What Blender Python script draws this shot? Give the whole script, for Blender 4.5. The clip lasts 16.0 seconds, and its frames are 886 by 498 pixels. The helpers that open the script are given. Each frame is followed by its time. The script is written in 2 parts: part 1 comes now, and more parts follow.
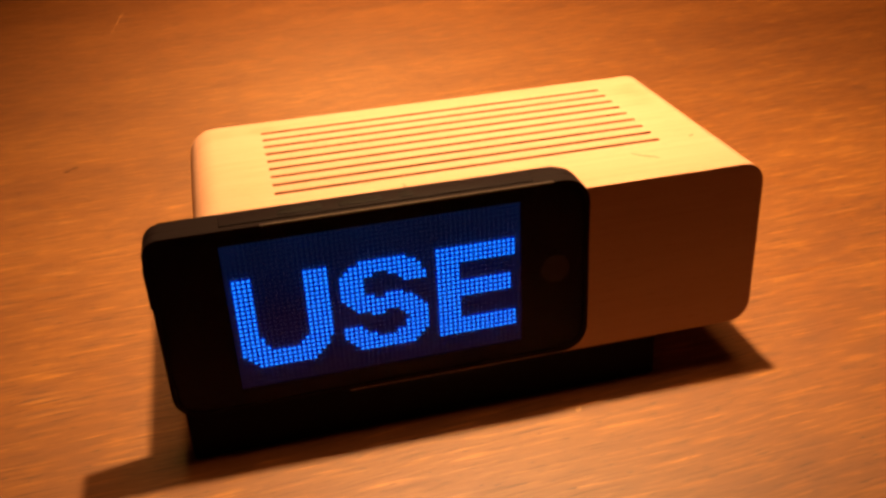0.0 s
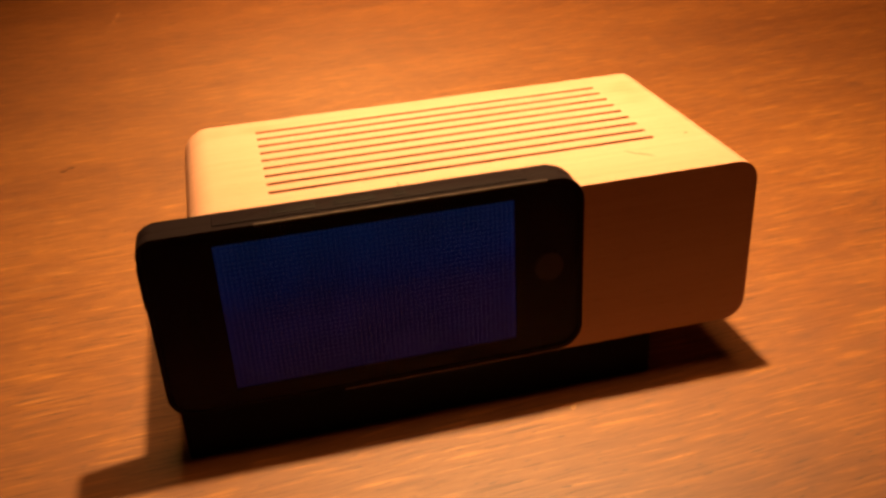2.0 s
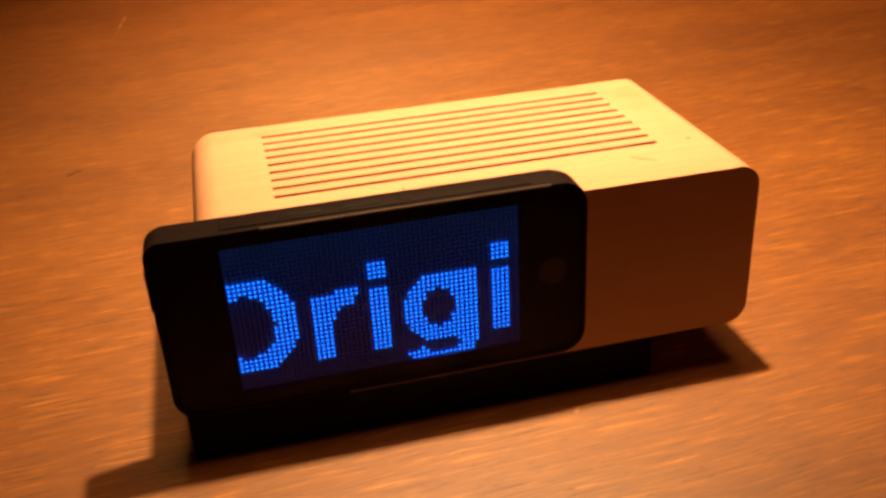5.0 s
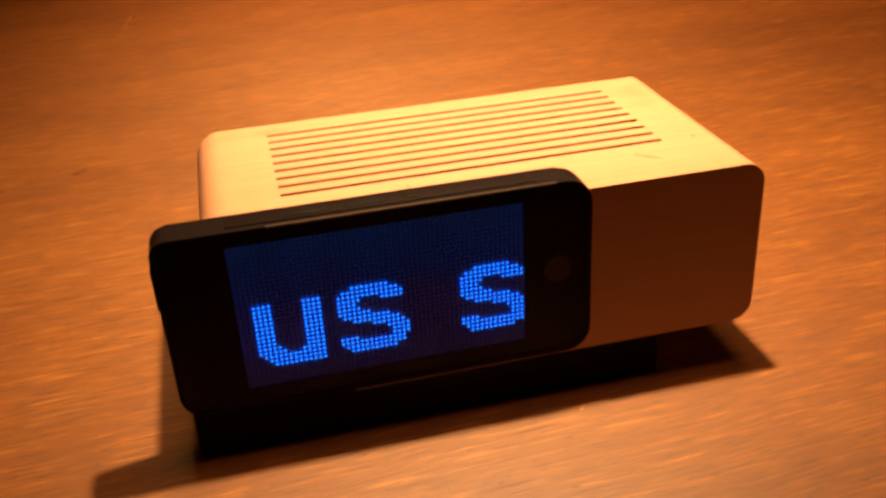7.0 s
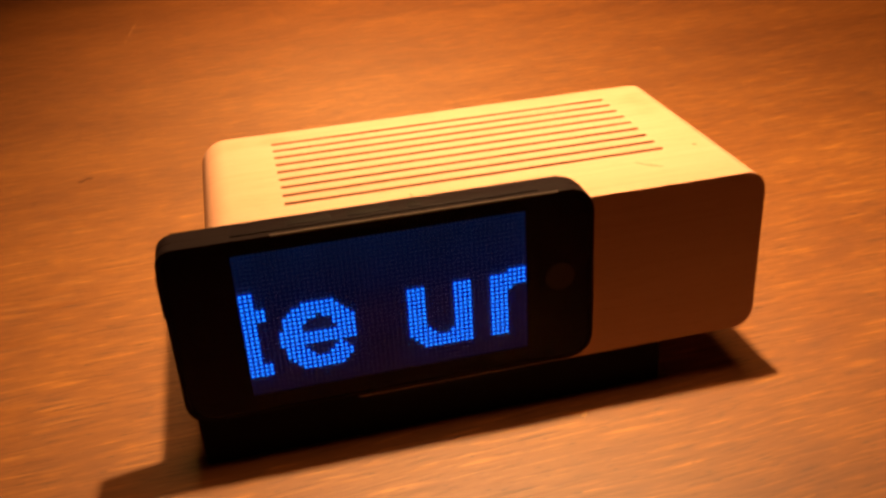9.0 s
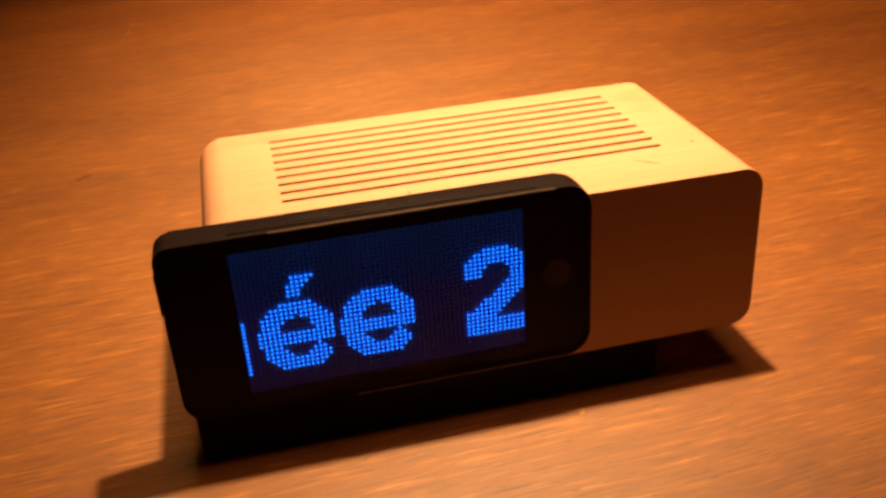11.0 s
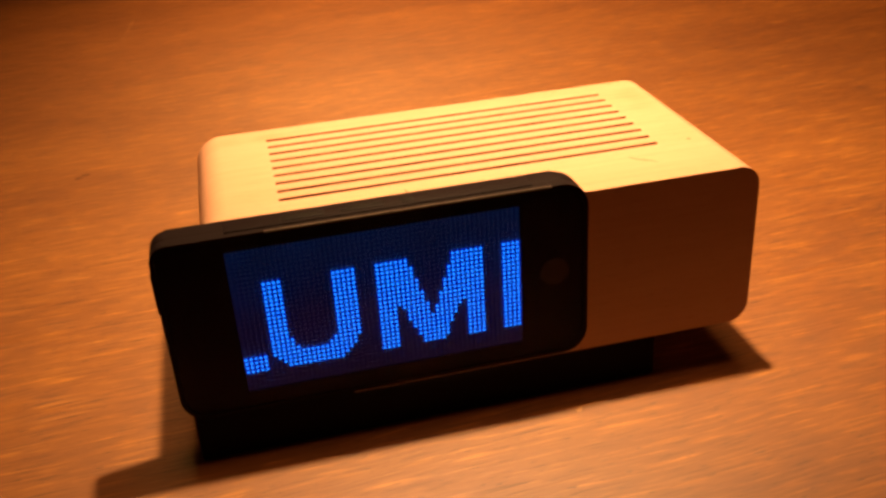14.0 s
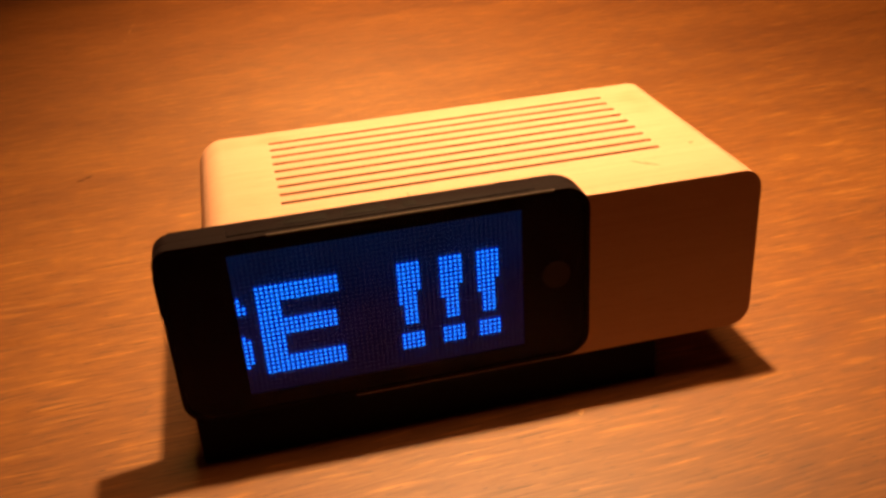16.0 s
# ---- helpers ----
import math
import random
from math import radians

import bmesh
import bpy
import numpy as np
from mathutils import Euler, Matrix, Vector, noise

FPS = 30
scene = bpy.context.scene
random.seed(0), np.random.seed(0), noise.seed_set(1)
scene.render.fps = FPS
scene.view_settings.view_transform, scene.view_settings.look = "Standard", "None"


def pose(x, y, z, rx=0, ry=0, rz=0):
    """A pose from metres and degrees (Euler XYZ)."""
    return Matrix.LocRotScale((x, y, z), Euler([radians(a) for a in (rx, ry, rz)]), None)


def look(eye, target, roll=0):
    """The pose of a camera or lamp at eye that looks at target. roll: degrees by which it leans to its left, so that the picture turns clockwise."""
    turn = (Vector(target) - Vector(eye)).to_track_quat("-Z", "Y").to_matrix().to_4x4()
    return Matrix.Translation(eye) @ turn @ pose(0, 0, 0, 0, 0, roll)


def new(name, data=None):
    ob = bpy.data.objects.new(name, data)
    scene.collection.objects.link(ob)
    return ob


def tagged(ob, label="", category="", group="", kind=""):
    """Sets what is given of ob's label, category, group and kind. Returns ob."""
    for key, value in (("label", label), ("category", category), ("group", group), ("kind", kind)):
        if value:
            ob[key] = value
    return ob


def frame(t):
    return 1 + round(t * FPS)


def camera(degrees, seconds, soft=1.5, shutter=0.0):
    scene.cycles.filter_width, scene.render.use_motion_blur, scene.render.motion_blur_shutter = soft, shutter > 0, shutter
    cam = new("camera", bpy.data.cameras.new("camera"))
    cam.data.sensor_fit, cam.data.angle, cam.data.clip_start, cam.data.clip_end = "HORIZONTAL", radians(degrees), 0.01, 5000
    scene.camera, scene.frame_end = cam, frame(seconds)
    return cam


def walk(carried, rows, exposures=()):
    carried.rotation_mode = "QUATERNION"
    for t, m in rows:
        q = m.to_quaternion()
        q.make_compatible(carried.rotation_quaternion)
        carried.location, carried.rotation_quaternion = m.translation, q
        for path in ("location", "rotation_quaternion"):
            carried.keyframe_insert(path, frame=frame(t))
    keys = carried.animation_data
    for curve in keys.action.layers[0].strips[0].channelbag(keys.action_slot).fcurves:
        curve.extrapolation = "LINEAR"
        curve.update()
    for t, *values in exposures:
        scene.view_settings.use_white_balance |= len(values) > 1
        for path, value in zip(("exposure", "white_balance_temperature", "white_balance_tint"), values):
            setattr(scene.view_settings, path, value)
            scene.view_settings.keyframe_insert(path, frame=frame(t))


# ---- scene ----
cam = camera(49.31, 16.0, soft=2.9)
walk(cam, [
    (0.0, pose(0.0099, -0.2527, 0.2014, 61.897, 2.728, -13.897)),
    (0.5, pose(0.0108, -0.2523, 0.2011, 61.842, 2.792, -13.918)),
    (1.0, pose(0.0114, -0.2520, 0.2008, 61.708, 2.813, -14.003)),
    (1.5, pose(0.0115, -0.2521, 0.2009, 61.681, 2.897, -14.018)),
    (2.0, pose(0.0115, -0.2530, 0.2014, 61.783, 2.922, -14.039)),
    (2.5, pose(0.0107, -0.2530, 0.2018, 61.841, 2.826, -14.042)),
    (3.0, pose(0.0106, -0.2543, 0.2035, 61.942, 2.871, -13.948)),
    (3.5, pose(0.0115, -0.2533, 0.2022, 61.916, 2.944, -13.922)),
    (4.0, pose(0.0110, -0.2542, 0.2024, 61.890, 2.895, -13.926)),
    (6.5, pose(0.0110, -0.2553, 0.2033, 62.087, 3.042, -13.520)),
    (7.0, pose(0.0107, -0.2555, 0.2027, 61.947, 3.120, -13.559)),
    (7.5, pose(0.0115, -0.2555, 0.2029, 61.795, 3.242, -13.516)),
    (8.0, pose(0.0111, -0.2565, 0.2032, 61.904, 3.237, -13.503)),
    (8.5, pose(0.0111, -0.2577, 0.2052, 62.084, 3.253, -13.414)),
    (9.0, pose(0.0105, -0.2574, 0.2047, 62.265, 3.269, -13.404)),
    (11.5, pose(0.0113, -0.2576, 0.2048, 62.063, 3.359, -13.457)),
    (12.0, pose(0.0113, -0.2580, 0.2056, 62.164, 3.367, -13.439)),
    (12.5, pose(0.0108, -0.2576, 0.2053, 62.178, 3.295, -13.431)),
    (13.0, pose(0.0115, -0.2575, 0.2046, 62.124, 3.288, -13.450)),
    (13.5, pose(0.0122, -0.2577, 0.2042, 62.028, 3.406, -13.513)),
    (14.0, pose(0.0125, -0.2582, 0.2047, 61.998, 3.449, -13.428)),
    (14.5, pose(0.0121, -0.2586, 0.2060, 62.119, 3.520, -13.440)),
    (15.0, pose(0.0108, -0.2592, 0.2066, 62.288, 3.416, -13.432)),
    (15.5, pose(0.0114, -0.2580, 0.2058, 62.232, 3.441, -13.377)),
    (16.0, pose(0.0122, -0.2580, 0.2055, 62.064, 3.460, -13.372)),
])

# ---- world and light: a dark room, a shaded desk bulb, an added rear fill, a ceiling lamp ----
world = bpy.data.worlds.new("room_air")
scene.world = world
world.use_nodes = True
world.node_tree.nodes["Background"].inputs[0].default_value = (0.75, 0.55, 0.6, 1)
world.node_tree.nodes["Background"].inputs[1].default_value = 0.002


def soft_spot(name, energy, colour, eye, target, cone, size):
    """A spot, as of a bulb in a shade: its light falls off softly towards the rim of the cone."""
    data = bpy.data.lights.new(name, "SPOT")
    data.energy, data.color, data.shadow_soft_size = energy, colour, size
    data.spot_size, data.spot_blend = radians(cone), 1.0
    ob = new(name, data)
    ob.matrix_basis = look(eye, target)
    return ob


soft_spot("desk_bulb_light", 42.0, (1.0, 0.62, 0.275), (0.128, 0.040, 0.43), (0.114, 0.180, 0), 93, 0.009)
# unseen fill, added to brighten the table behind the dock
soft_spot("rear_fill_light", 42.0, (1.0, 0.47, 0.14), (0.127, 0.653, 0.509), (0.265, 0.585, 0), 114, 0.11)
ceiling_lamp = bpy.data.lights.new("ceiling_lamp_light", "POINT")
ceiling_lamp.energy, ceiling_lamp.color, ceiling_lamp.shadow_soft_size = 42, (1.0, 0.37, 0.08), 0.24
new("ceiling_lamp_light", ceiling_lamp).matrix_basis = pose(0.20, 0.045, 1.48)
scene.view_settings.exposure = 0.0


# ---- materials ----
def material(name):
    m = bpy.data.materials.new(name)
    m.use_nodes = True
    t = m.node_tree
    return m, t, t.nodes["Principled BSDF"]


def node(t, kind, **values):
    n = t.nodes.new(kind)
    for key, value in values.items():
        n.inputs[key.replace("_", " ")].default_value = value
    return n


def ramp(t, source, stops):
    r = t.nodes.new("ShaderNodeValToRGB")
    r.color_ramp.elements[0].position, r.color_ramp.elements[0].color = stops[0][0], (*stops[0][1], 1)
    r.color_ramp.elements[1].position, r.color_ramp.elements[1].color = stops[-1][0], (*stops[-1][1], 1)
    for p, c in stops[1:-1]:
        r.color_ramp.elements.new(p).color = (*c, 1)
    t.links.new(source, r.inputs[0])
    return r.outputs[0]


def mapped(t, scale, turn=0.0, bend=0.0):
    """Object coordinates, turned, bent a little across the grain and then stretched."""
    co = t.nodes.new("ShaderNodeTexCoord")
    out = co.outputs["Object"]
    if bend:
        wave = node(t, "ShaderNodeTexNoise", Scale=9.0, Detail=2.0)
        t.links.new(out, wave.inputs["Vector"])
        shift = t.nodes.new("ShaderNodeVectorMath")
        shift.operation = "MULTIPLY_ADD"
        t.links.new(wave.outputs["Color"], shift.inputs[0])
        shift.inputs[1].default_value = (0, bend, 0)
        t.links.new(out, shift.inputs[2])
        out = shift.outputs[0]
    for values in ((("Rotation", (0, 0, radians(turn))),), (("Scale", scale),)):
        mp = t.nodes.new("ShaderNodeMapping")
        for key, value in values:
            mp.inputs[key].default_value = value
        t.links.new(out, mp.inputs[0])
        out = mp.outputs[0]
    return out


def mix(t, mode, fac, a, b):
    n = t.nodes.new("ShaderNodeMix")
    n.data_type, n.blend_type = "RGBA", mode
    if isinstance(fac, float):
        n.inputs[0].default_value = fac
    else:
        t.links.new(fac, n.inputs[0])
    for socket, v in ((n.inputs[6], a), (n.inputs[7], b)):
        if isinstance(v, tuple):
            socket.default_value = (*v, 1)
        else:
            t.links.new(v, socket)
    return n.outputs[2]


def noise_tex(t, vec, scale, detail=4.0, rough=0.55, distort=0.0):
    n = node(t, "ShaderNodeTexNoise", Scale=scale, Detail=detail, Roughness=rough, Distortion=distort)
    t.links.new(vec, n.inputs["Vector"])
    return n.outputs["Fac"]


def bump(t, b, height, strength, distance):
    n = node(t, "ShaderNodeBump", Strength=strength, Distance=distance)
    t.links.new(height, n.inputs["Height"])
    t.links.new(n.outputs[0], b.inputs["Normal"])


# the way of the table's grain, in degrees
GRAIN_TURN = -3.5


def table_wood():
    m, t, b = material("table_veneer")
    turn, bend = GRAIN_TURN, 0.008
    broad = noise_tex(t, mapped(t, (4, 22, 1), turn, bend), 1.0, 4, 0.55, 0.6)
    cloud = noise_tex(t, mapped(t, (11, 17, 1)), 1.0, 4, 0.6, 0.4)
    streak = noise_tex(t, mapped(t, (22, 230, 1), turn, bend), 1.0, 4, 0.6, 0.5)
    thread = noise_tex(t, mapped(t, (52, 900, 1), turn, bend), 1.0, 3, 0.6, 0.4)
    ray = noise_tex(t, mapped(t, (36, 500, 1), turn + 1.5, bend), 1.0, 2, 0.5, 0.3)
    fine = noise_tex(t, mapped(t, (120, 1500, 1), turn, bend), 1.0, 3, 0.6)
    dash = noise_tex(t, mapped(t, (150, 1000, 1), turn, bend), 1.0, 1, 0.5)
    base = ramp(t, broad, [(0.3, (0.100, 0.0298, 0.0032)), (0.5, (0.119, 0.0375, 0.0042)), (0.7, (0.138, 0.0460, 0.0055))])
    worn = ramp(t, cloud, [(0.28, (0.92, 0.88, 0.84)), (0.5, (1, 1, 1)), (0.74, (1.06, 1.09, 1.12))])
    lines = ramp(t, streak, [(0.30, (0.86, 0.81, 0.75)), (0.48, (1, 1, 1)), (0.68, (1.10, 1.14, 1.18))])
    threads = ramp(t, thread, [(0.29, (0.46, 0.38, 0.31)), (0.44, (1, 1, 1)), (0.54, (1, 1, 1)), (0.69, (1.55, 1.74, 1.95))])
    rays = ramp(t, ray, [(0.57, (1, 1, 1)), (0.66, (1.60, 1.84, 2.1))])
    pores = ramp(t, fine, [(0.3, (0.72, 0.64, 0.56)), (0.46, (1, 1, 1))])
    flecks = ramp(t, dash, [(0.26, (0.34, 0.24, 0.2)), (0.33, (1, 1, 1))])
    c = mix(t, "MULTIPLY", 1.0, base, worn)
    for layer in (lines, threads, rays, pores, flecks):
        c = mix(t, "MULTIPLY", 1.0, c, layer)
    t.links.new(c, b.inputs["Base Color"])
    t.links.new(ramp(t, thread, [(0.3, (0.62,) * 3), (0.7, (0.42,) * 3)]), b.inputs["Roughness"])
    b.inputs["Specular IOR Level"].default_value = 0.8
    bump(t, b, thread, 0.22, 0.0003)
    return m


def beech():
    m, t, b = material("pale_beech")
    broad = noise_tex(t, mapped(t, (7, 60, 60)), 1.0, 4, 0.55, 0.5)
    fleck = noise_tex(t, mapped(t, (130, 900, 900)), 1.0, 3, 0.6)
    grain = noise_tex(t, mapped(t, (25, 420, 420)), 1.0, 4, 0.6)
    spot = noise_tex(t, mapped(t, (26, 44, 44)), 1.0, 2, 0.5)
    c = ramp(t, broad, [(0.3, (0.345, 0.178, 0.110)), (0.5, (0.356, 0.188, 0.120)), (0.7, (0.366, 0.196, 0.128))])
    c = mix(t, "MULTIPLY", 0.35, c, ramp(t, grain, [(0.35, (0.86, 0.8, 0.72)), (0.6, (1, 1, 1))]))
    c = mix(t, "MULTIPLY", 0.4, c, ramp(t, fleck, [(0.3, (0.76, 0.66, 0.54)), (0.42, (1, 1, 1))]))
    c = mix(t, "MULTIPLY", 0.45, c, ramp(t, spot, [(0.24, (0.76, 0.6, 0.44)), (0.36, (1, 1, 1))]))
    t.links.new(c, b.inputs["Base Color"])
    t.links.new(ramp(t, grain, [(0.3, (0.42,) * 3), (0.7, (0.34,) * 3)]), b.inputs["Roughness"])
    b.inputs["Specular IOR Level"].default_value = 0.25
    bump(t, b, grain, 0.12, 0.0002)
    return m


def plain(name, colour, rough, metal=0.0, grain=900.0, vary=0.15, spec=0.5):
    m, t, b = material(name)
    n = noise_tex(t, mapped(t, (1, 1, 1)), grain, 3, 0.6)
    lo, hi = [tuple(c * k for c in colour) for k in (1 - vary, 1 + vary)]
    t.links.new(ramp(t, n, [(0.3, lo), (0.7, hi)]), b.inputs["Base Color"])
    b.inputs["Roughness"].default_value, b.inputs["Metallic"].default_value = rough, metal
    b.inputs["Specular IOR Level"].default_value = spec
    bump(t, b, n, 0.08, 0.0001)
    return m


def glow(name, colour, strength):
    m, t, b = material(name)
    b.inputs["Base Color"].default_value = (0.01, 0.01, 0.015, 1)
    b.inputs["Emission Color"].default_value = (*colour, 1)
    b.inputs["Emission Strength"].default_value = strength
    b.inputs["Roughness"].default_value = 0.6
    return m


def leak_and_veil(t):
    """The black of the display: teal-blue light leaks near one long side; violet near the other paints the table's
    reflection and veil.
    """
    co = t.nodes.new("ShaderNodeTexCoord")
    axes = t.nodes.new("ShaderNodeSeparateXYZ")
    t.links.new(co.outputs["Object"], axes.inputs[0])
    span = node(t, "ShaderNodeMapRange", From_Min=0.0252, From_Max=0.0751)
    t.links.new(axes.outputs[2], span.inputs[0])
    patchy = noise_tex(t, mapped(t, (1, 1, 1)), 60.0, 2, 0.5)
    c = ramp(t, span.outputs[0], [(0.0, (0.0115, 0.0040, 0.0110)), (0.45, (0.0090, 0.0038, 0.0130)), (0.64, (0.0030, 0.0046, 0.0190)), (1.0, (0.0026, 0.0085, 0.0260))])
    return mix(t, "MULTIPLY", 0.7, c, ramp(t, patchy, [(0.3, (0.7, 0.7, 0.7)), (0.7, (1.2, 1.2, 1.25))]))


def lattice():
    """Dark film between the dots: glows faintly like the panel and lets some of the blue light behind it through."""
    m, t, b = material("dot_film")
    t.nodes.remove(b)
    clear = t.nodes.new("ShaderNodeBsdfTransparent")
    clear.inputs[0].default_value = (0.07, 0.20, 0.58, 1)
    shine = node(t, "ShaderNodeEmission", Strength=0.38)
    t.links.new(leak_and_veil(t), shine.inputs[0])
    both = t.nodes.new("ShaderNodeAddShader")
    t.links.new(clear.outputs[0], both.inputs[0])
    t.links.new(shine.outputs[0], both.inputs[1])
    t.links.new(both.outputs[0], t.nodes["Material Output"].inputs[0])
    return m


def backlight():
    m, t, b = material("display_backlight")
    b.inputs["Base Color"].default_value = (0.006, 0.005, 0.012, 1)
    b.inputs["Roughness"].default_value = 0.6
    t.links.new(leak_and_veil(t), b.inputs["Emission Color"])
    b.inputs["Emission Strength"].default_value = 0.85
    return m


def pane():
    m, t, b = material("cover_glass")
    t.nodes.remove(b)
    clear = t.nodes.new("ShaderNodeBsdfTransparent")
    shine = node(t, "ShaderNodeBsdfGlossy", Roughness=0.05)
    fres = node(t, "ShaderNodeFresnel", IOR=1.11)
    smear = node(t, "ShaderNodeBsdfTranslucent", Color=(1, 1, 1, 1))
    hazy = node(t, "ShaderNodeMixShader", Fac=0.035)
    t.links.new(clear.outputs[0], hazy.inputs[1])
    t.links.new(smear.outputs[0], hazy.inputs[2])
    both = t.nodes.new("ShaderNodeMixShader")
    t.links.new(fres.outputs[0], both.inputs[0])
    t.links.new(hazy.outputs[0], both.inputs[1])
    t.links.new(shine.outputs[0], both.inputs[2])
    t.links.new(both.outputs[0], t.nodes["Material Output"].inputs[0])
    return m


M_TABLE, M_BEECH = table_wood(), beech()
M_BASE = plain("shade_black_base", (0.006, 0.004, 0.004), 0.7, spec=0.05)
# darker brown for the slots' cut faces, with the shade inside them in the colour
M_GROOVE = plain("groove_shade", (0.2, 0.075, 0.025), 0.8)
M_CASE = plain("black_rubber_case", (0.0055, 0.0030, 0.0033), 0.62, grain=2500, spec=0.05)
M_BEZEL = plain("black_bezel", (0.003, 0.003, 0.008), 0.5, spec=0.05)
M_BUTTON = plain("button_rubber", (0.005, 0.0035, 0.0035), 0.6, spec=0.06)
M_HOME = plain("home_button_face", (0.017, 0.010, 0.010), 0.5, spec=0.12)
M_PANEL = backlight()
M_LETTER = glow("lit_dots", (0.008, 0.265, 1.0), 1.75)
M_EDGE = plain("edge_glint", (0.05, 0.035, 0.03), 0.3, metal=0.3)
M_FILM, M_GLASS = lattice(), pane()
M_WALL = plain("dim_wall_paint", (0.12, 0.10, 0.10), 0.9, grain=12)
M_FLOOR = plain("dim_floor", (0.03, 0.02, 0.014), 0.7, grain=20)
M_MARK = plain("pale_scratch", (0.26, 0.13, 0.05), 0.5)
M_KNOT = plain("dark_knot", (0.06, 0.02, 0.006), 0.5)
M_STAIN = plain("brown_stain", (0.17, 0.095, 0.04), 0.5)


# ---- mesh helpers ----
def mesh_of(name, bm, mat, smooth=False):
    me = bpy.data.meshes.new(name)
    bmesh.ops.recalc_face_normals(bm, faces=bm.faces)
    bm.to_mesh(me)
    bm.free()
    me.materials.append(mat)
    if smooth:
        me.polygons.foreach_set("use_smooth", [True] * len(me.polygons))
        me.set_sharp_from_angle(angle=radians(35))
    return me


def part(name, bm, mat, parent=None, label="", smooth=True):
    ob = new(name, mesh_of(name, bm, mat, smooth))
    ob.parent = parent
    return tagged(ob, label)


def box(x0, x1, y0, y1, z0, z1, bevel=0.0, segments=2):
    bm = bmesh.new()
    bmesh.ops.create_cube(bm, size=1)
    bmesh.ops.transform(bm, verts=bm.verts, matrix=Matrix.Translation(((x0 + x1) / 2, (y0 + y1) / 2, (z0 + z1) / 2)) @ Matrix.Diagonal((x1 - x0, y1 - y0, z1 - z0, 1)))
    if bevel:
        bmesh.ops.bevel(bm, geom=bm.edges[:], offset=bevel, segments=segments, affect="EDGES", profile=0.5)
    return bm


def rounded(x0, x1, z0, z1, r, n=8, left=None):
    """Outline of a rectangle with round corners of radius r; left: the radius of its upper left corner."""
    pts = []
    q = left or r
    for cx, cz, a0, r in ((x1 - r, z1 - r, 0, r), (x0 + q, z1 - q, 90, q), (x0 + r, z0 + r, 180, r), (x1 - r, z0 + r, 270, r)):
        for k in range(n + 1):
            a = radians(a0 + 90 * k / n)
            pts.append((cx + r * math.cos(a), cz + r * math.sin(a)))
    return pts


def slab(pts, y0, y1, bevel=0.0, segments=2):
    """A prism of the outline pts (x, z) from y0 to y1, with its two rims rounded."""
    bm = bmesh.new()
    front = [bm.verts.new((x, y0, z)) for x, z in pts]
    back = [bm.verts.new((x, y1, z)) for x, z in pts]
    bm.faces.new(front), bm.faces.new(back)
    for i in range(len(pts)):
        j = (i + 1) % len(pts)
        bm.faces.new((front[i], front[j], back[j], back[i]))
    if bevel:
        rim = [e for e in bm.edges if abs(e.verts[0].co.y - e.verts[1].co.y) < 1e-9]
        bmesh.ops.bevel(bm, geom=rim, offset=bevel, segments=segments, affect="EDGES", profile=0.5)
    return bm


def ring(outer, inner, y0, y1):
    """A flat frame between two outlines of equally many points."""
    bm = bmesh.new()
    n = len(outer)
    loops = [[bm.verts.new((x, y, z)) for x, z in pts] for y in (y0, y1) for pts in (outer, inner)]
    of, inf, ob_, inb = loops
    for i in range(n):
        j = (i + 1) % n
        bm.faces.new((of[i], of[j], inf[j], inf[i]))
        bm.faces.new((ob_[i], ob_[j], inb[j], inb[i]))
        bm.faces.new((of[i], of[j], ob_[j], ob_[i]))
        bm.faces.new((inf[i], inf[j], inb[j], inb[i]))
    return bm


def carved(bm, cutters, mat, cut_mat):
    """The solid bm with the solids of cutters taken out of it; the cut faces take cut_mat."""
    solid = new("solid", mesh_of("solid", bm, mat))
    tools = []
    for c in cutters:
        tool = new("tool", mesh_of("tool", c, cut_mat))
        tools.append(tool)
        mod = solid.modifiers.new("cut", "BOOLEAN")
        mod.operation, mod.solver, mod.object, mod.material_mode = "DIFFERENCE", "EXACT", tool, "TRANSFER"
    bpy.context.view_layer.update()
    me = bpy.data.meshes.new_from_object(solid.evaluated_get(bpy.context.evaluated_depsgraph_get()))
    for ob in (solid, *tools):
        bpy.data.objects.remove(ob)
    me.polygons.foreach_set("use_smooth", [True] * len(me.polygons))
    me.set_sharp_from_angle(angle=radians(35))
    return me


# ---- the room round the table: plain closing walls ----
def setting():
    top = 0.0
    table = new("dining_table")
    tagged(table, "large oiled orange-brown wooden table with streaked grain", "table")
    part("tabletop", box(-1.1, 1.0, -0.75, 1.25, top - 0.035, top, 0.003), M_TABLE, table)
    for x in (-1.0, 0.9):
        for y in (-0.65, 1.15):
            part("leg", box(x - 0.035, x + 0.035, y - 0.035, y + 0.035, -0.74, -0.035, 0.004), M_TABLE, table)
    for name, dims, mat in (("floor", (-2.6, 2.6, -2.4, 3.0, -0.8, -0.74), M_FLOOR), ("ceiling", (-2.6, 2.6, -2.4, 3.0, 1.75, 1.85), M_WALL),
                            ("wall_north", (-2.6, 2.6, 3.0, 3.1, -0.74, 1.75), M_WALL), ("wall_south", (-2.6, 2.6, -2.5, -2.4, -0.74, 1.75), M_WALL),
                            ("wall_west", (-2.7, -2.6, -2.4, 3.0, -0.74, 1.75), M_WALL), ("wall_east", (2.6, 2.7, -2.4, 3.0, -0.74, 1.75), M_WALL)):
        tagged(part(name, box(*dims), mat, smooth=False), "plain dim %s of the dark room" % name.split("_")[0], name.split("_")[0], kind="structure")


setting()

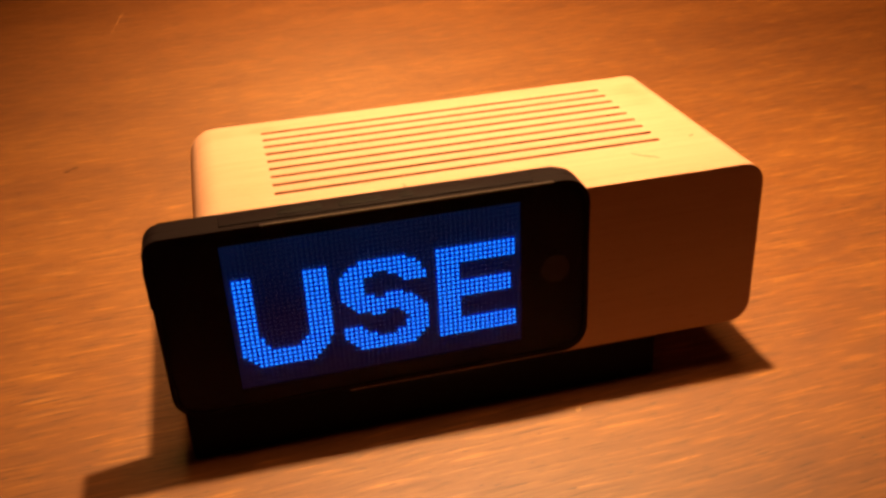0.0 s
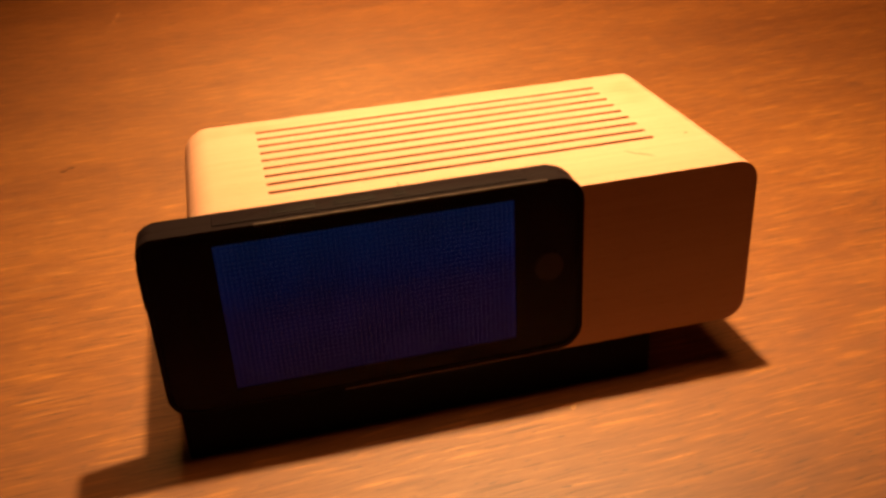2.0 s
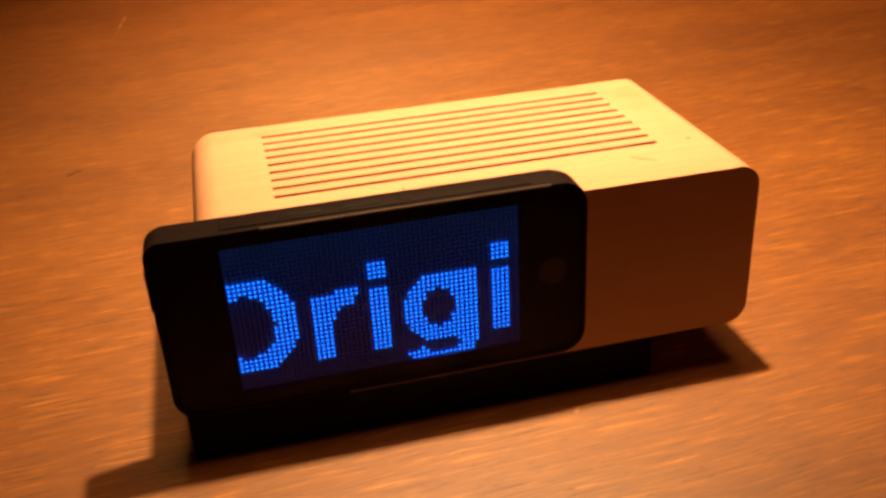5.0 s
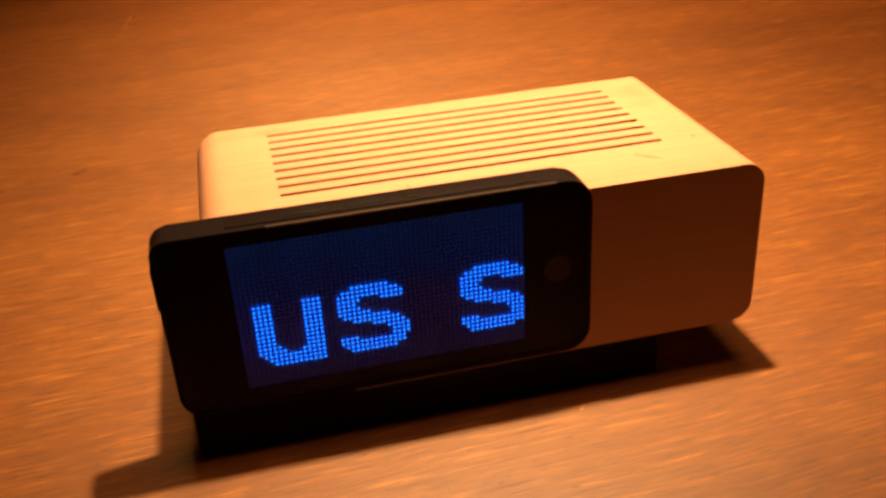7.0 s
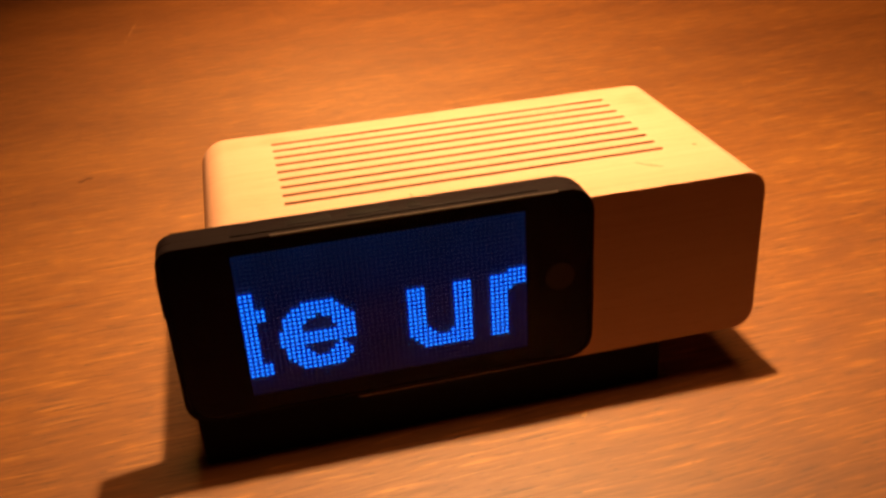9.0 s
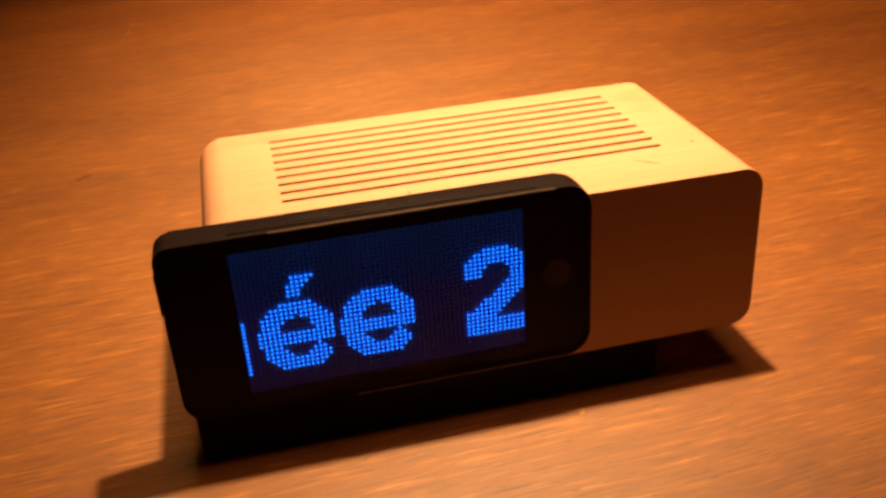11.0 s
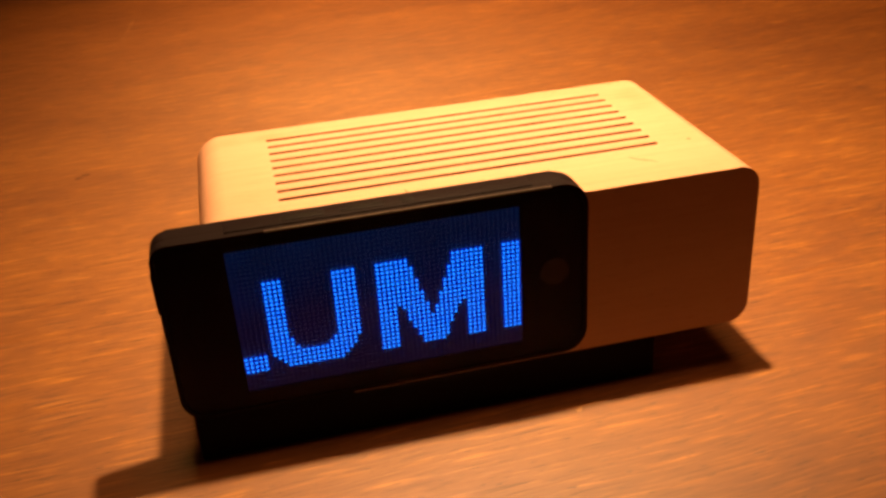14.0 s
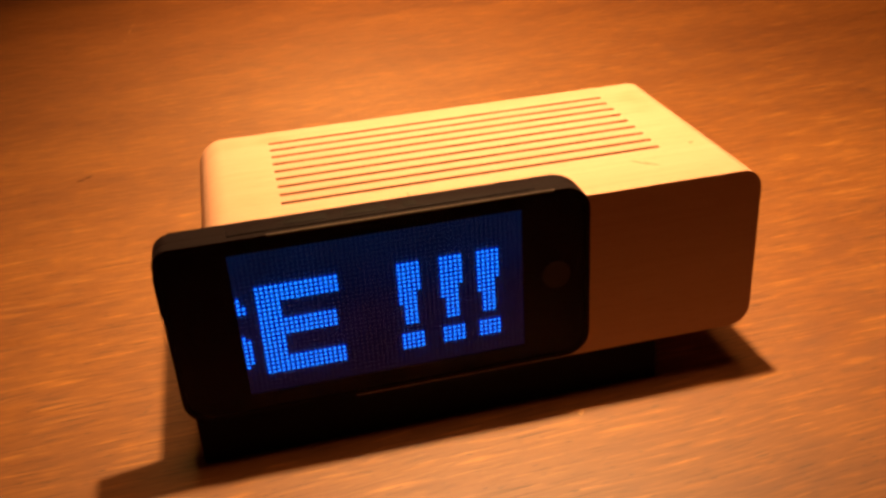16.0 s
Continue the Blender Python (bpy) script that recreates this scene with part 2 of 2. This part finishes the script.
# ---- the wooden dock ----
X0, X1, D, Z0, Z1 = -0.0076, 0.1722, 0.0950, 0.0177, 0.0766
P0, P1, PZ0, PZ1, PD = -0.0212, 0.1129, 0.0183, 0.0804, 0.0115
SLOTS = [0.0289 + k * (0.0834 - 0.0289) / 8 for k in range(9)]


def dock():
    thing = tagged(new("alarm_dock"), "pale beech block phone dock with slotted top on a dark base", "phone dock")
    body = slab(rounded(X0, X1, Z0, Z1, 0.0072, 10, 0.0100), 0.0, D, 0.0007)
    cutters = [slab(rounded(-0.05, P1 + 0.0002, PZ0 - 0.0004, PZ1 + 0.0002, 0.0085), -0.02, PD + 0.0003), box(-0.05, 0.033, -0.02, PD + 0.0002, 0.0, 0.1)]
    for y in SLOTS:
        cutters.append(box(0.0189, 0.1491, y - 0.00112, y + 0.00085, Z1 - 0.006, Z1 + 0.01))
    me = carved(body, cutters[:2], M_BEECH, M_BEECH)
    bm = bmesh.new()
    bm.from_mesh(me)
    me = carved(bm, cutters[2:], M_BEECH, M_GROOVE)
    me.name = "body"
    ob = new("body", me)
    ob.parent = thing
    # near-black, and wide to the left, to give the deep shade under the dock
    part("base", box(-0.0187, 0.1395, 0.0025, 0.085, 0.0, Z0 + 0.001, 0.001), M_BASE, thing, "recessed base of the dock, coloured black for deep shade")
    for x, y, a, b, turn in ((0.1607, 0.0283, 0.0022, 0.0013, 20), (0.1375, 0.0179, 0.0075, 0.0007, -48), (0.1405, 0.0160, 0.0060, 0.0006, -48), (0.0590, 0.0205, 0.0050, 0.0009, 95)):
        bm = bmesh.new()
        ring_ = [bm.verts.new((a / 2 * math.cos(k * math.pi / 6) * (1 + 0.12 * math.sin(5 * k)), b / 2 * math.sin(k * math.pi / 6), 0.00006)) for k in range(12)]
        bm.faces.new(ring_)
        made = bmesh.ops.extrude_face_region(bm, geom=bm.faces[:])
        bmesh.ops.translate(bm, verts=[v for v in made["geom"] if isinstance(v, bmesh.types.BMVert)], vec=(0, 0, -0.0002))
        spot = part("grain_blemish", bm, M_STAIN, thing, "small brown blemish in the beech", smooth=False)
        spot.matrix_basis = pose(x, y, Z1, 0, 0, turn)
    return thing


dock()

# ---- the telephone in its case ----
SW, SZ0, SZ1 = 0.0905, 0.0252, 0.0751
COLS, ROWS = 60, 33


def phone():
    thing = tagged(new("smartphone"), "black smartphone in a rubber case showing scrolling dot text", "phone")
    outer = rounded(P0, P1, PZ0, PZ1, 0.0085, 8, 0.0052)
    wall = rounded(P0 + 0.0013, P1 - 0.0013, PZ0 + 0.0013, PZ1 - 0.0013, 0.0074, 8, 0.0041)
    case = part("case", slab(outer, 0.0042, PD, 0.0012, 3), M_CASE, thing, "matt black rubber case")
    part("case_rim", ring(outer, wall, -0.0002, 0.0044), M_CASE, case)
    # bezel round the display
    inner = rounded(P0 + 0.0014, P1 - 0.0014, PZ0 + 0.0014, PZ1 - 0.0014, 0.0073, 8, 0.0040)
    hole = rounded(0.0, SW, SZ0, SZ1, 0.00002, 8)
    part("bezel", ring(inner, hole, 0.0003, 0.0009), M_BEZEL, thing, "glossy black front glass border")
    part("display", box(-0.004, SW + 0.004, 0.0026, 0.0030, SZ0 - 0.003, SZ1 + 0.003), M_PANEL, thing, "dark dimly backlit display panel", smooth=False)
    # film with one opening for every dot
    bm = bmesh.new()
    px, pz = SW / COLS, (SZ1 - SZ0) / ROWS
    for k in range(COLS + 1):
        b = box(k * px - 0.25 * px, k * px + 0.25 * px, 0.00105, 0.00115, SZ0, SZ1)
        me = bpy.data.meshes.new("bar")
        b.to_mesh(me), b.free(), bm.from_mesh(me), bpy.data.meshes.remove(me)
    for k in range(ROWS + 1):
        z = SZ0 + k * pz
        b = box(0, SW, 0.00118, 0.00126, z - 0.25 * pz, z + 0.25 * pz)
        me = bpy.data.meshes.new("bar")
        b.to_mesh(me), b.free(), bm.from_mesh(me), bpy.data.meshes.remove(me)
    part("dot_grid", bm, M_FILM, thing, "fine dark grid between display dots", smooth=False)
    glass = part("cover_glass", slab(inner, 0.00005, 0.00012), M_GLASS, thing, "clear glossy cover glass", smooth=False)
    glass.visible_shadow = False
    # home button: a shallow disc with a ring
    def disc(r, y0, y1, n=40):
        return slab([(0.1017 + r * math.cos(2 * math.pi * k / n), 0.0500 + r * math.sin(2 * math.pi * k / n)) for k in range(n)], y0, y1, 0.0001, 1)
    part("home_button", disc(0.0048, -0.00005, 0.0004), M_HOME, thing, "faint round brown-black home button")
    # earpiece slot and small lens on the other short side
    part("earpiece", slab(rounded(-0.0118, -0.0103, 0.0450, 0.0555, 0.0007, 4), -0.00004, 0.0006), M_BEZEL, thing)
    part("front_camera", slab(rounded(-0.0072, -0.0052, 0.0492, 0.0512, 0.00099, 6), -0.00004, 0.0006), M_BEZEL, thing)
    # the highlight along the case's upper front edge, built as a paler strip
    part("edge_highlight", box(0.0125, 0.1010, -0.00035, 0.0004, PZ1 - 0.0006, PZ1 + 0.00012, 0.0001, 1), M_EDGE, thing, "thin pale strip as the highlight along the case edge")
    # raised pads of the case over the side keys
    for x0, x1, h in ((0.0010, 0.0955, 0.0005),):
        ridge = part("key_ridge", box(x0, x1, 0.0022, PD - 0.0022, PZ1 - 0.0005, PZ1 + h, 0.0004), M_CASE, thing)
    for x0, x1 in ((0.018, 0.031), (0.036, 0.049), (0.0545, 0.0585)):
        part("side_key", box(x0, x1, 0.0036, PD - 0.0036, PZ1 + 0.0001, PZ1 + 0.0008, 0.0003), M_BUTTON, ridge)
    part("power_key", box(P0 - 0.0007, P0 + 0.001, 0.0012, PD - 0.003, 0.0575, 0.0715, 0.0005), M_CASE, thing)
    return thing


phone()

# ---- the running message: dot letters cut in narrow upright slices ----
PITCH = SW / COLS
EM, BASE_Z, SPEED = 0.0453, 0.0309, 72 * SW / COLS
DOT = 1000 * PITCH / 0.0453
FOOT = SZ0 + round((BASE_Z - SZ0) / ((SZ1 - SZ0) / ROWS)) * (SZ1 - SZ0) / ROWS
ADVANCE = dict(zip("V o l u m e O r i g n a v s h t \u00e9 2 0 1 4 . L U M I N E S !".split(),
                   (630, 611, 258, 593, 906, 574, 778, 389, 258, 611, 593, 574, 520, 537, 593, 352, 574, 556, 556, 556, 556, 278, 593, 741, 907, 295, 741, 648, 649, 278)))
SPACE = 278
# words and how far, in metres, each stands off its regular place
WORDS = (("V", 0.0006), ("olume", -0.0009), ("Original", -0.0010), ("vous", -0.0008), ("souhaite", 0.0017), ("une", 0.0012), ("ann\u00e9e", 0.0020), ("2014", 0.0030),
         ("V", 0.0037), (".O...", -0.0023), ("LUMINEUSE", -0.0009), ("!!!", 0.0008))


def bar(x0, y0, x1, y1):
    return lambda x, y: x0 <= x <= x1 and y0 <= y <= y1


def poly(*pts):
    def inside(x, y):
        hit = False
        for (ax, ay), (bx, by) in zip(pts, pts[1:] + pts[:1]):
            if (ay > y) != (by > y) and x < ax + (y - ay) * (bx - ax) / (by - ay):
                hit = not hit
        return hit
    return inside


def bow(cx, cy, rx, ry, w, a0=0, a1=360):
    """Part of an oval stroke of width w, from a0 to a1 degrees."""
    def inside(x, y):
        u, v = x - cx, y - cy
        if abs(u / rx) ** 2.2 + abs(v / ry) ** 2.2 > 1 or abs(u / (rx - w)) ** 2.1 + abs(v / (ry - w * 0.86)) ** 2.1 < 1:
            return False
        a = math.degrees(math.atan2(v / ry, u / rx)) % 360
        return a0 <= a <= a1 or a0 <= a + 360 <= a1
    return inside


def shapes(ch):
    arch = [bar(65, 0, 205, 508), bar(406, 0, 546, 345), bow(306, 335, 240, 211, 140, 0, 180)]
    small_e = [bow(276, 266, 262, 285, 140, 0, 332), bar(60, 222, 528, 312)]
    return {
        "V": lambda: [poly((0, 718), (160, 718), (316, 190), (472, 718), (630, 718), (398, 0), (232, 0))],
        "o": lambda: [bow(306, 266, 276, 285, 145)],
        "l": lambda: [bar(69, 0, 212, 718)],
        "u": lambda: [bar(66, 185, 206, 508), bar(405, 0, 545, 508), bow(306, 195, 240, 212, 140, 180, 360)],
        "n": lambda: arch,
        "h": lambda: arch + [bar(65, 0, 205, 718)],
        "m": lambda: [bar(64, 0, 204, 508), bar(375, 0, 515, 370), bar(686, 0, 826, 370), bow(290, 360, 226, 188, 135, 0, 180), bow(600, 360, 226, 188, 135, 0, 180)],
        "e": lambda: small_e,
        "\u00e9": lambda: small_e + [poly((215, 600), (320, 600), (430, 752), (275, 752))],
        "O": lambda: [bow(389, 359, 350, 381, 155)],
        "r": lambda: [bar(64, 0, 204, 508), bow(330, 325, 240, 222, 140, 75, 180)],
        "i": lambda: [bar(69, 0, 212, 508), bar(69, 600, 212, 725)],
        "g": lambda: [bow(285, 275, 250, 275, 135), bar(413, -40, 553, 532), bow(297, -30, 256, 192, 125, 190, 360)],
        "a": lambda: [bow(278, 365, 235, 184, 130, 0, 170), bar(370, 60, 508, 370), bow(235, 155, 208, 172, 125), bar(380, 0, 530, 70)],
        "v": lambda: [poly((5, 532), (155, 532), (280, 160), (403, 532), (550, 532), (355, 0), (202, 0))],
        "s": lambda: [bow(270, 392, 244, 156, 122, 8, 270), bow(270, 146, 252, 164, 122, 180, 450)],
        "t": lambda: [bar(88, 60, 228, 676), bar(5, 430, 312, 532), bar(120, -6, 312, 105)],
        "2": lambda: [bow(268, 490, 248, 222, 140, 0, 186), poly((366, 492), (513, 492), (440, 330), (235, 128), (26, 128), (60, 200), (340, 410)), bar(26, 0, 518, 128)],
        "0": lambda: [bow(278, 345, 252, 367, 145)],
        "1": lambda: [bar(265, 0, 408, 710), poly((85, 455), (270, 455), (270, 620), (180, 560), (85, 560))],
        "4": lambda: [bar(310, 0, 452, 710), bar(20, 150, 530, 268), poly((20, 268), (170, 268), (400, 640), (400, 710), (315, 710))],
        ".": lambda: [bar(64, 0, 214, 140)],
        "L": lambda: [bar(76, 0, 228, 718), bar(76, 0, 585, 130)],
        "U": lambda: [bar(50, 235, 214, 718), bar(530, 235, 692, 718), bow(371, 245, 321, 264, 162, 180, 360)],
        "M": lambda: [bar(69, 0, 214, 718), bar(693, 0, 838, 718), poly((69, 718), (288, 718), (525, 0), (382, 0)), poly((619, 718), (838, 718), (525, 0), (382, 0))],
        "I": lambda: [bar(69, 0, 226, 718)],
        "N": lambda: [bar(69, 0, 214, 718), bar(527, 0, 672, 718), poly((69, 718), (232, 718), (672, 0), (509, 0))],
        "E": lambda: [bar(76, 0, 228, 718), bar(76, 0, 624, 130), bar(76, 588, 622, 718), bar(76, 318, 588, 446)],
        "S": lambda: [bow(330, 510, 294, 227, 150, 4, 270), bow(330, 212, 310, 231, 150, 182, 450)],
        "!": lambda: [poly((66, 718), (228, 718), (228, 600), (192, 215), (98, 215), (66, 600)), bar(66, 0, 226, 140)],
    }[ch]()


def glyph(ch):
    """The letter as upright slices of at most eight columns of dots: (first column, columns, mesh)."""
    tests = shapes(ch)
    pz = (SZ1 - SZ0) / ROWS
    lit = {i: [j for j in range(-8 if ch == 'g' else 0, 23 if ch == '\u00e9' else 21) if sum(any(f((i + 0.5 + u) * DOT, (j + 0.5 + w) * DOT * 1.03) for f in tests) for u in (-0.33, 0, 0.33) for w in (-0.33, 0, 0.33)) >= 4] for i in range(0, 30)}
    cols = [i for i in lit if lit[i]]
    first, count = cols[0], cols[-1] - cols[0] + 1
    n = math.ceil(count / 8)
    cuts = [first + round(count * k / n) for k in range(n + 1)]
    slices = []
    for a, b in zip(cuts, cuts[1:]):
        verts, faces = [], []
        for i in range(a, b):
            for j in lit[i]:
                x, z, k = (i - a) * PITCH, FOOT + j * pz, len(verts)
                verts += [(x + u * PITCH, y, z + w * pz) for y in (0.0, 0.0003) for u, w in ((0.04, 0.04), (0.96, 0.04), (0.96, 0.96), (0.04, 0.96))]
                faces += [(k, k + 1, k + 2, k + 3), (k + 7, k + 6, k + 5, k + 4), (k, k + 4, k + 5, k + 1), (k + 1, k + 5, k + 6, k + 2), (k + 2, k + 6, k + 7, k + 3), (k + 3, k + 7, k + 4, k)]
        me = bpy.data.meshes.new("letter_slice")
        me.from_pydata(verts, [], faces)
        me.materials.append(M_LETTER)
        slices.append((a * PITCH, (b - a) * PITCH, me))
    return slices


def message():
    """One thing; every slice waits behind the border, crosses the display and stays behind the other border."""
    thing = tagged(new("scrolling_message"), "bright blue dot-matrix letters running across the phone display", "display text")
    cache, runs, end = {}, [], 480
    for start in (FIRST, SECOND):
        x = start
        for word, nudge in WORDS:
            for ch in word:
                if ch not in cache:
                    cache[ch] = glyph(ch)
                for off, w, me in cache[ch]:
                    a = round((x + nudge) / PITCH) * PITCH + off
                    n0 = math.ceil((a - SW - 0.0013) / SPEED * FPS) - 1
                    n1 = math.ceil((a + w + 0.0011) / SPEED * FPS)
                    if n1 <= 0 or n0 >= end:
                        continue
                    ob = new("letter_slice", me)
                    ob.parent = thing
                    tagged(ob, "glowing blue slice of the letter %s" % ch if ch.isalnum() else "glowing blue dots of a punctuation mark")
                    y = 0.0014 + 0.00001 * (len(runs) % 9)
                    keys = sorted({0, end, *[min(max(n, 0), end) for n in (n0, n1, *range(n0 + 1, n1))]})
                    runs.append((ob, [(n / FPS, pose(a - round(SPEED * min(max(n, n0), n1) / FPS / PITCH) * PITCH, y, 0)) for n in keys]))
                x += ADVANCE[ch] * EM / 1000
            x += SPACE * EM / 1000 if word != "V" else 0
    return runs


# where the message's first letter stands at the start, on its last and on its next run
FIRST, SECOND = -1.3240, 0.3560
RUNS = message()


# ---- marks on the table ----
def marks():
    def patch(name, x, y, length, width, turn, mat, label):
        bm = bmesh.new()
        n = 14
        rnd = random.Random(int((x + 3) * 9973))
        pts = [bm.verts.new((length / 2 * math.cos(a) * rnd.uniform(0.75, 1.1), width / 2 * math.sin(a) * rnd.uniform(0.7, 1.1), 0.0002)) for a in [2 * math.pi * k / n for k in range(n)]]
        bm.faces.new(pts)
        made = bmesh.ops.extrude_face_region(bm, geom=bm.faces[:])
        bmesh.ops.translate(bm, verts=[v for v in made["geom"] if isinstance(v, bmesh.types.BMVert)], vec=(0, 0, -0.0003))
        ob = part(name, bm, mat, None, smooth=False)
        ob.matrix_basis = pose(x, y, 0, 0, 0, turn)
        tagged(ob, label, "table mark")
    for x, y in ((-0.0825, 0.2705), (-0.0788, 0.2738)):
        patch("knot", x, y, 0.0048, 0.0032, 20, M_KNOT, "small dark knot in the table veneer")
    for x, y, length in ((-0.0700, 0.622, 0.022), (-0.0722, 0.598, 0.016), (-0.0745, 0.570, 0.012)):
        patch("scratch", x, y, length, 0.0012, 82, M_MARK, "thin pale broken scratch in the table veneer")
    patch("nick", 0.1070, -0.0092, 0.0040, 0.0018, 60, M_MARK, "tiny pale nick in the table veneer")



marks()


def motions():
    for ob, rows in RUNS:
        walk(ob, rows)


motions()
